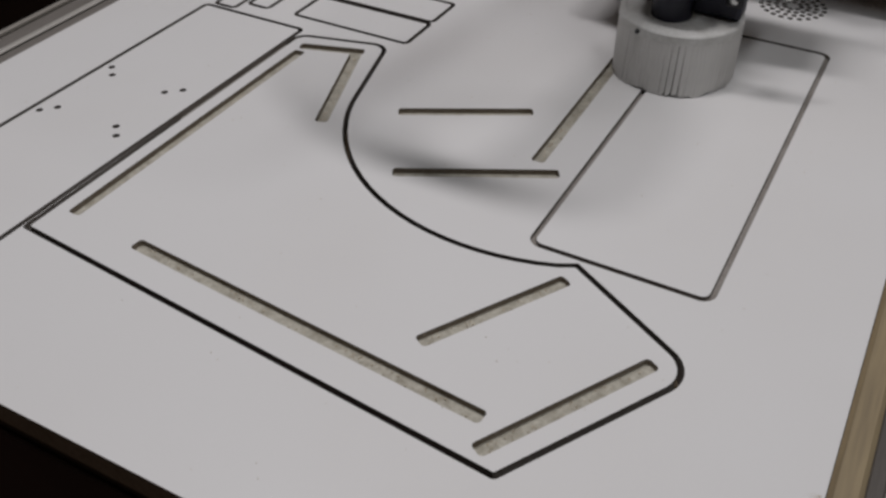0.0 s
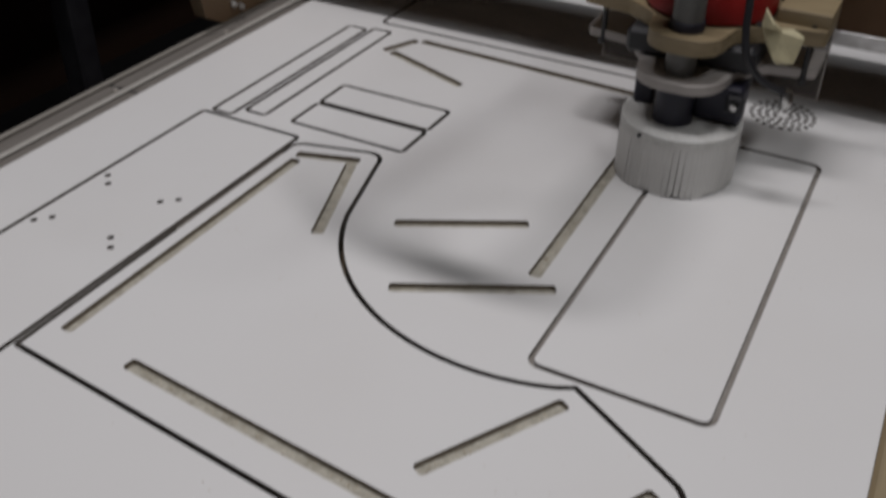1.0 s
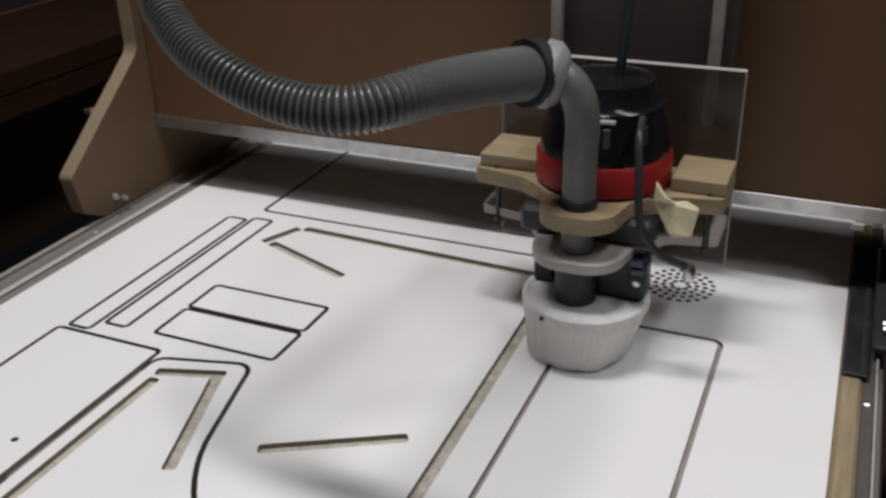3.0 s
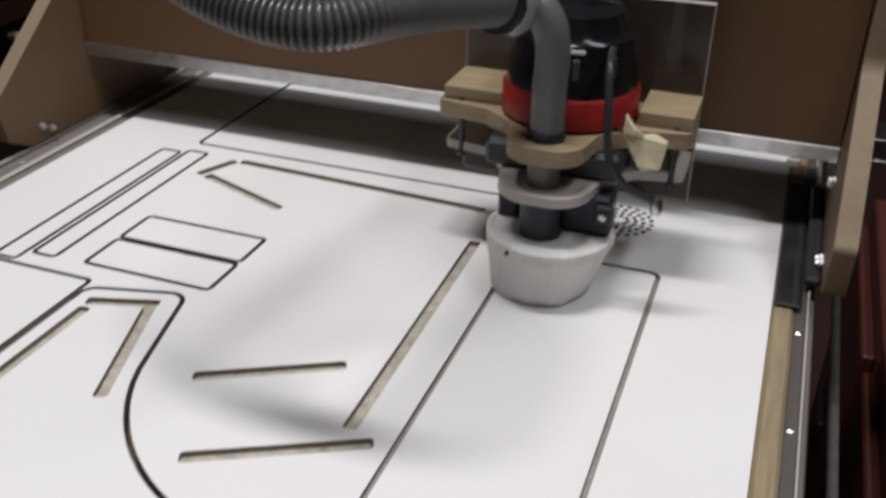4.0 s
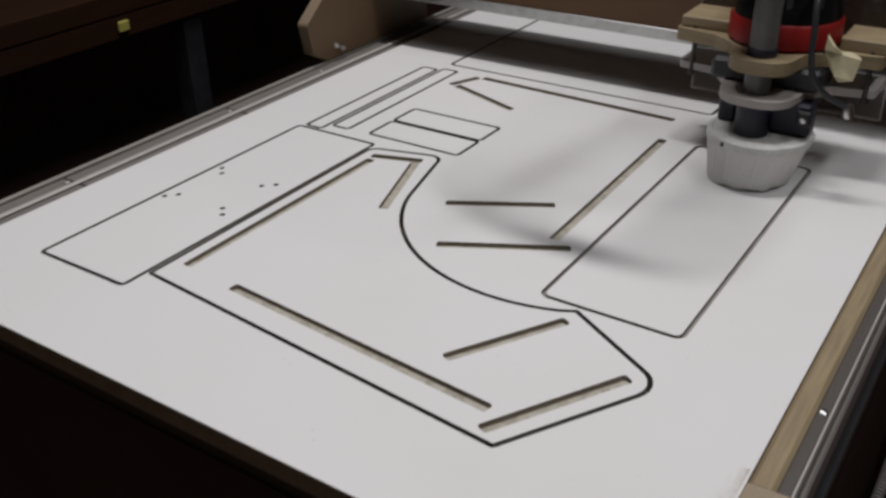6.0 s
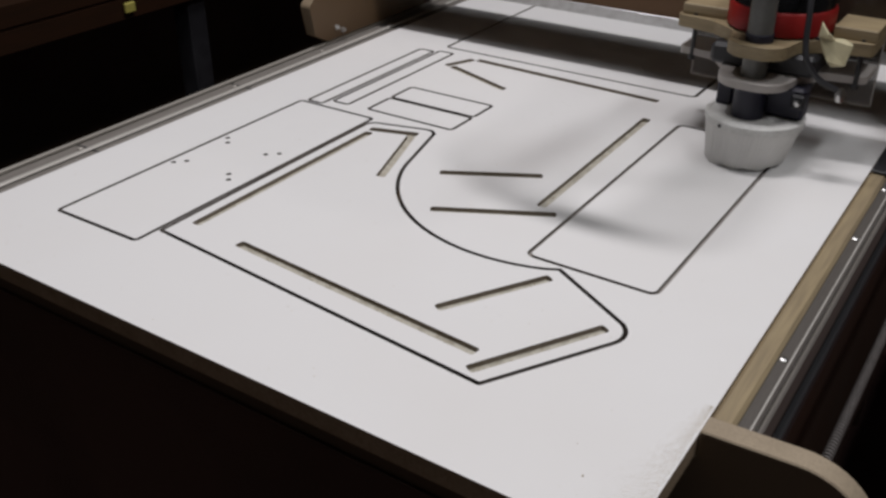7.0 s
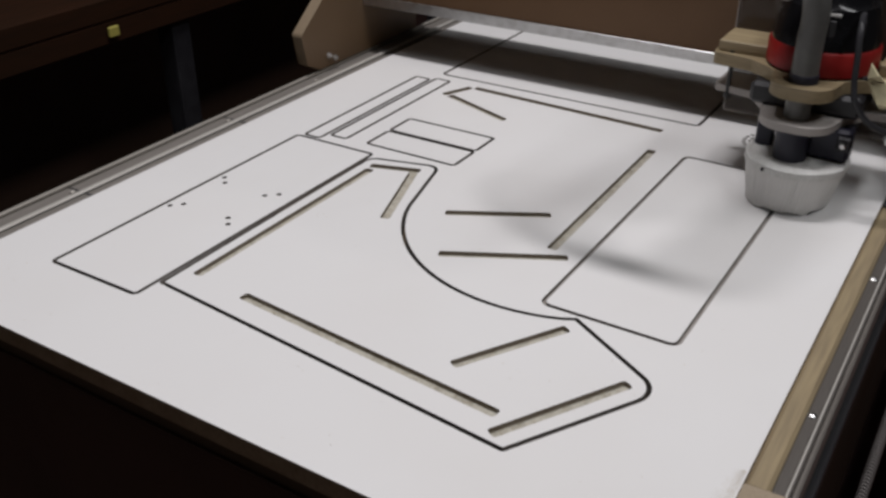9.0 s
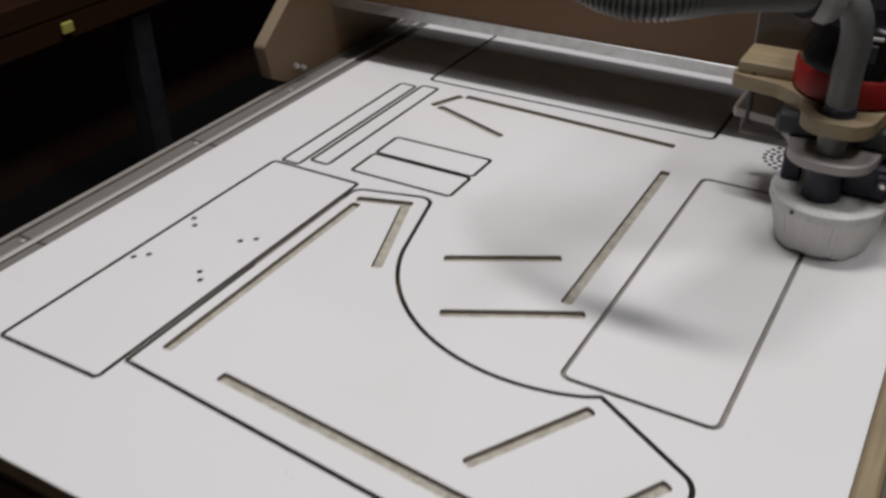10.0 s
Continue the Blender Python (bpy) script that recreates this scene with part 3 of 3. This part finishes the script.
def carriage():
    t = thing("router_carriage", CX, CY, 0.0, "plywood and acrylic router carriage with a red and black router", "router carriage")
    part("slide_plate", box(-0.082, 0.082, 0.148, 0.170, 0.16, 0.42, 0.002), DARK_PLATE, t, "dark grey sliding plate")
    for x in (-0.080, 0.062):
        part("slide_rail", box(x, x + 0.010, 0.138, 0.1475, 0.165, 0.42, 0.001), DULL, t, "grey vertical guide rail")
    plate = part("back_plate", box(-0.112, 0.100, 0.098, 0.104, 0.050, 0.228, 0.0008), [SMOKED, CLEAR], t, "smoked acrylic back plate with pale edges")
    for f in plate.data.polygons:
        f.material_index = 0 if abs(f.normal.y) > 0.9 else 1
    for x0, x1 in ((-0.112, -0.056), (0.056, 0.1005)):
        part("top_block", box(x0, x1, 0.0425, 0.0975, 0.1385, 0.1505, 0.0008), PLY, t, "plywood block")
    part("clamp_plate", lobed(0.124, 0.138, -0.116, 0.1005, 0.058, 0.029, -0.037, 0.0975), PLY, t, "plywood clamp plate with a rounded nose")
    part("lower_plate", lobed(0.091, 0.0995, -0.112, 0.098, 0.050, 0.034, -0.040, 0.0975), CLEAR, t, "dusty clear acrylic plate with a rounded nose")
    part("spacer", box(-0.062, 0.052, 0.004, 0.085, 0.1000, 0.1235, 0.004), BLACK, t, "black spacer block")
    for x, y in ((-0.096, 0.046), (0.088, 0.046), (-0.048, 0.026), (0.046, 0.026)):
        part("bolt", lathe([(0.0042, 0.0860), (0.0042, 0.0905), (0.0026, 0.0906), (0.0026, 0.1382), (0.0042, 0.1383), (0.0042, 0.1405), (0.003, 0.141)], 10, x, y), IRON, t, smooth=True)
    router = part("router", lathe([(0.030, 0.1005), (0.034, 0.1385), (0.054, 0.1390), (0.0572, 0.141), (0.0572, 0.163), (0.0550, 0.166)], 40, -0.004, 0.055), RED, t, "red lower router housing", True)
    part("motor_housing", lathe([(0.0545, 0.1665), (0.0540, 0.175), (0.050, 0.192), (0.047, 0.207), (0.042, 0.211), (0.038, 0.226), (0.020, 0.229)], 40, -0.004, 0.055), GLOSSY, router, "glossy black motor housing", True)
    for a in (-105, -75, -40):
        part("vent", box(-0.003, 0.003, -0.001, 0.001, 0, 0.018, 0.0006), IRON, router).matrix_basis = \
            Matrix.Translation((-0.004 + 0.0512 * math.cos(radians(a)), 0.055 + 0.0512 * math.sin(radians(a)), 0.180)) @ Matrix.Rotation(radians(a + 90), 4, "Z")
    part("name_plate", box(-0.009, 0.009, -0.0008, 0.0008, 0, 0.003, 0.0003), WHITE_PLASTIC, router, "small white label bar").matrix_basis = \
        Matrix.Translation((-0.004 + 0.0498 * math.cos(radians(-78)), 0.055 + 0.0498 * math.sin(radians(-78)), 0.202)) @ Matrix.Rotation(radians(10), 4, "Z")
    # plug, cable and the little lamp on its end
    bm = prism([(-0.013, 0.034), (-0.014, 0.018), (-0.009, 0.002), (-0.003, -0.009), (0.001, -0.018), (0.012, -0.014), (0.015, 0.004), (0.016, 0.010),
                (0.008, 0.015), (0.000, 0.015), (-0.006, 0.024)], -0.003, 0.003, 0.0009)
    for v in bm.verts:
        x, y, z = v.co
        v.co = Vector((x * 1.15, z + 0.004 * math.sin(y * 190) + 0.003 * math.sin(x * 260), y * 0.88))
    bmesh.ops.recalc_face_normals(bm, faces=bm.faces[:])
    part("tape_flag", bm, CREAM, t, "crumpled cream tape flag").matrix_basis = Matrix.Translation((0.070, -0.014, 0.139)) @ Matrix.Rotation(radians(12), 4, "Z")
    cable = smooth_path([(0.034, 0.020, 0.205), (0.037, -0.004, 0.196), (0.041, -0.014, 0.170), (0.044, -0.022, 0.148), (0.050, -0.028, 0.130),
                         (0.064, -0.024, 0.112), (0.084, -0.016, 0.101)], 8)
    part("cable", swept(cable, 0.0032, 8), BLACK, t, "black cable", True)
    part("cable_tip", lathe([(0.004, 0.090), (0.005, 0.093), (0.005, 0.099), (0.003, 0.104)], 12, 0.086, -0.016), STEEL, t, "bright metal tip", True)
    cord = smooth_path([(0.006, 0.050, 0.222), (0.008, 0.054, 0.26), (0.010, 0.066, 0.33), (0.006, 0.080, 0.45), (0.0, 0.10, 1.0), (0.0, 0.11, 2.395)], 8)
    part("power_cord", swept(cord, 0.0042, 8), BLACK, t, "thick black power cord", True)
    # dust shoe
    shoe = thing("dust_shoe", CX, CY, 0.0, "round white dust shoe with a skirt of bristles", "dust shoe")
    cap = [(0.0490, 0.0462), (0.0533, 0.0464), (0.0536, 0.0470), (0.0536, 0.0540), (0.0525, 0.0550), (0.0490, 0.0550), (0.0480, 0.0540), (0.018, 0.0543)]
    part("cap", lathe(cap, 72), WHITE_PLASTIC, shoe, "flat dusty white cap", True)
    part("rim_screw", lathe([(0.002, 0.0), (0.002, 0.002), (0.001, 0.0025)], 10), IRON, shoe).matrix_basis = \
        Matrix.Translation((-0.023, -0.0483, 0.0500)) @ Matrix.Rotation(radians(90), 4, "X")
    part("bracket", box(0.008, 0.050, -0.004, 0.020, 0.0555, 0.0905, 0.003), NAVY, shoe, "dark bracket")
    part("clamp_block", box(0.037, 0.052, -0.011, -0.0045, 0.070, 0.086, 0.002), BLACK, shoe, "small black clamp block")
    part("stay", box(-0.048, -0.030, 0.004, 0.018, 0.0546, 0.0905, 0.002), NAVY, shoe, "dark upright stay")
    part("clamp_screw", lathe([(0.0035, 0), (0.0035, 0.003), (0.002, 0.004)], 12), STEEL, shoe).matrix_basis = \
        Matrix.Translation((0.0445, -0.0112, 0.078)) @ Matrix.Rotation(radians(90), 4, "X")
    low = [Vector((-0.006, -0.012, 0.048)), Vector((-0.006, -0.012, 0.0905))]
    part("sleeve", swept(low, 0.0172, 24), NAVY, shoe, "dark lower sleeve", True)
    tall = smooth_path([(-0.006, -0.012, 0.1000), (-0.006, -0.012, 0.14), (-0.006, -0.013, 0.18), (-0.005, -0.014, 0.205),
                        (-0.008, -0.015, 0.226), (-0.018, -0.016, 0.241), (-0.034, -0.017, 0.247)], 8)
    part("tube", swept(tall, 0.0135, 24), GREY_TUBE, shoe, "grey bent suction tube", True)
    part("tube_socket", lathe([(0.0138, 0.1382), (0.0148, 0.1384), (0.0148, 0.1465), (0.0138, 0.1470)], 24, -0.006, -0.012), NAVY, shoe, "dark rubber socket", True)
    ring = [Vector((-0.018 - 0.0025 * k, -0.0160 - 0.0004 * k, 0.2415 + 0.0006 * k)) for k in range(9)]
    part("collar", swept(ring, lambda k: 0.0135 + 0.0125 * min(1.0, 2.0 * k) ** 0.6, 28), FLANGE, shoe, "pale grey collar", True)
    # bristle skirt: a few kinds of tuft, shared in a shuffled order
    rnd = random.Random(11)
    kinds, tufts = [], []
    for _ in range(6):
        bm, taper = bmesh.new(), rnd.uniform(0.72, 1.0)
        for k in range(4):
            x, drop = -0.0018 + 0.0012 * k, rnd.uniform(-0.0506, -0.0480)
            depth = rnd.uniform(-0.0003, 0.0003)
            for v in bmesh.ops.create_cube(bm, size=1.0)["verts"]:
                lower = v.co.z < 0
                v.co = Vector((x * (taper if lower else 1) + math.copysign(0.00052 if lower else 0.00075, v.co.x),
                               math.copysign(0.0016 if lower else 0.0013, v.co.y) + depth, drop if lower else 0.002))
        kinds.append(bm)
    for k in range(76):
        if k < 6:
            ob = part("bristle_tuft", kinds[k], BRISTLE, shoe)
        else:
            ob = new("bristle_tuft", tufts[rnd.randrange(6)].data)
            ob.parent = shoe
        tufts.append(ob)
    # hose
    hose = thing("vacuum_hose", CX, CY, 0.0, "long grey corrugated vacuum hose sagging to one side", "hose")
    way = smooth_path([(-0.036, -0.018, 0.246), (-0.046, -0.048, 0.252), (-0.052, -0.108, 0.264), (-0.057, -0.168, 0.275), (-0.064, -0.208, 0.279),
                       (-0.083, -0.230, 0.277), (-0.108, -0.238, 0.278), (-0.138, -0.240, 0.284), (-0.167, -0.238, 0.294), (-0.194, -0.228, 0.303),
                       (-0.219, -0.213, 0.314), (-0.240, -0.196, 0.330), (-0.250, -0.170, 0.38), (-0.225, -0.12, 0.55), (-0.16, 0.0, 1.05), (-0.06, 0.06, 1.7), (-0.02, 0.08, 2.395)], 60)
    even, gap, left = [way[0]], 0.0006, 0.0
    for p, q in zip(way, way[1:]):
        span, at = (q - p).length, gap - left
        while at <= span:
            even.append(p.lerp(q, at / span))
            at += gap
        left = span - (at - gap)
        gap = 0.0006 if q.z < 0.45 else 0.0031
    part("cuff", swept([Vector((-0.0383, -0.0195, 0.2465)), Vector((-0.0460, -0.034, 0.2485))], 0.0255, 28), BLACK, hose, "black hose cuff", True)
    bm = swept(even, lambda k: max(0.0105, 0.0182 - 0.027 * k * len(even) * 0.0006), 20, lambda k: 0.0030 if k * len(even) * 0.0006 > 0.026 else 0.0008, 7)
    # valleys between the ridges coloured dark, painting in their shade
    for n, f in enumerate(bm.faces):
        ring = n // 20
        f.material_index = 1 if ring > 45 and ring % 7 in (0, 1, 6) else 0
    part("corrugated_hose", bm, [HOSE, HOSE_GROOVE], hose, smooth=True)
    return t, shoe, hose, tufts


# ---------------------------------------------------------------- things beyond the machine
def workbench():
    t = thing("workbench", -1.625, 0.4, -0.75, "old brown wooden workbench with dark iron legs", "workbench")
    for k in (2, 3):
        part("plank", box(-0.33 + 0.19 * k, -0.143 + 0.19 * k, -1.0, 1.5, 0.70, 0.745, 0.004), OAK, t)
    part("apron", box(0.395, 0.425, -1.0, 1.5, 0.655, 0.6995, 0.003), OAK, t, "brown front apron board")
    for x in (-0.30, 0.36):
        for y in (-0.9, 0.30, 1.35):
            part("leg", box(x, x + 0.05, y, y + 0.05, 0, 0.1795 if x < 0.3 else 0.6545, 0.003), BLACK, t)
    part("shelf", box(-0.32, 0.40, -0.95, 1.45, 0.18, 0.21, 0.003), IRON, t)
    # added dark sheet, stands in for the unlit space beneath the bench
    part("dark_backing", box(0.034, 0.048, -1.0, 1.5, 0.02, 0.745, 0.002), PANEL, t)
    log = thing("timber_offcut", -1.79, 0.59, -0.54, "grey weathered timber offcut lying on the bench shelf", "timber")
    part("beam", box(-0.07, 0.07, -0.24, 0.24, 0.0005, 0.075, 0.004), WEATHERED, log)
    tag = thing("cable_tag", -1.190, 0.53, -0.068, "small yellow tag hanging from the workbench edge", "tag")
    part("tag_plate", box(-0.004, 0.004, -0.012, 0.012, -0.010, 0.010, 0.002), TAG, tag)


def side_cabinet():
    t = thing("side_cabinet", 0.60, 0.45, -0.75, "dark reddish brown cabinet standing beside the machine", "cabinet")
    part("carcass", box(-0.22, 0.30, -0.55, 0.75, 0, 0.50, 0.004), RUST, t)
    for y in (-0.54, -0.105, 0.33):
        d = part("drawer_front", box(-0.238, -0.2205, y, y + 0.40, 0.04, 0.46, 0.003), RUST, t)
        part("handle", box(-0.250, -0.2385, y + 0.17, y + 0.29, 0.20, 0.215, 0.003), IRON, d)


room()
bed()
end_plate()
lead_screw()
GANTRY = gantry()
CARRIAGE, SHOE, HOSE_THING, TUFTS = carriage()
workbench()
side_cabinet()
sheet()
chips()


# ---------------------------------------------------------------- what moves
# seconds, where the carriage stands along the gantry, and how far the gantry stands forward of the panel's back edge
TRAVEL = [(0.0, 0.008, -0.039), (0.5, 0.008, -0.029), (1.0, 0.008, -0.019), (1.5, 0.008, -0.009), (1.9, 0.008, -0.001), (2.4, 0.009, 0.0), (2.8, 0.014, 0.0),
          (3.8, 0.035, 0.0), (4.5, 0.048, 0.0), (5.5, 0.069, 0.0), (6.5, 0.090, 0.0), (7.5, 0.111, 0.0), (8.2, 0.124, 0.0), (8.8, 0.134, -0.001),
          (9.2, 0.136, -0.005), (9.6, 0.136, -0.013), (10.0, 0.136, -0.021)]
# seconds, and how far the bristle ends trail behind their roots
TRAIL = [(0.0, 0.0, -0.004), (1.9, 0.0, -0.004), (3.2, -0.006, 0.0), (8.7, -0.006, 0.0), (9.5, -0.001, 0.006), (10.0, 0.0, 0.006)]
FLARE = [1.0, 1.0, 0.79, 0.79, 0.80, 0.80]


def motions():
    for ob in (CARRIAGE, SHOE):
        walk(ob, [(t, pose(x, CY + y, 0)) for t, x, y in TRAVEL])
    # the hose swings back a little at the end
    walk(HOSE_THING, [(t, pose(x, CY + y, 0, 0, 0, -12 * min(max((t - 8.2) / 1.8, 0), 1))) for t, x, y in TRAVEL])
    walk(GANTRY, [(t, pose(-0.15, 0.60 + y, 0)) for t, x, y in TRAVEL])
    for k, ob in enumerate(TUFTS):
        a = 2 * math.pi / len(TUFTS) * (k + 0.42 * math.sin(k * 5.71))
        root = Vector((0.0518 * math.cos(a), 0.0518 * math.sin(a), 0.0505 + 0.0010 * math.sin(k * 7.13)))
        facing = Matrix.Rotation(a + math.pi / 2, 4, "Z")
        wild = 0.0022 * math.sin(k * 12.9898)
        rows = []
        for (t, dx, dy), flare in zip(TRAIL, FLARE):
            end = Vector((root.x * (flare + wild * 9) + dx, root.y * (flare + wild * 9) + dy, 0))
            lean = Vector((0, 0, -1)).rotation_difference(end - root).to_matrix().to_4x4()
            rows.append((t, Matrix.Translation(root) @ lean @ facing))
        walk(ob, rows)


motions()
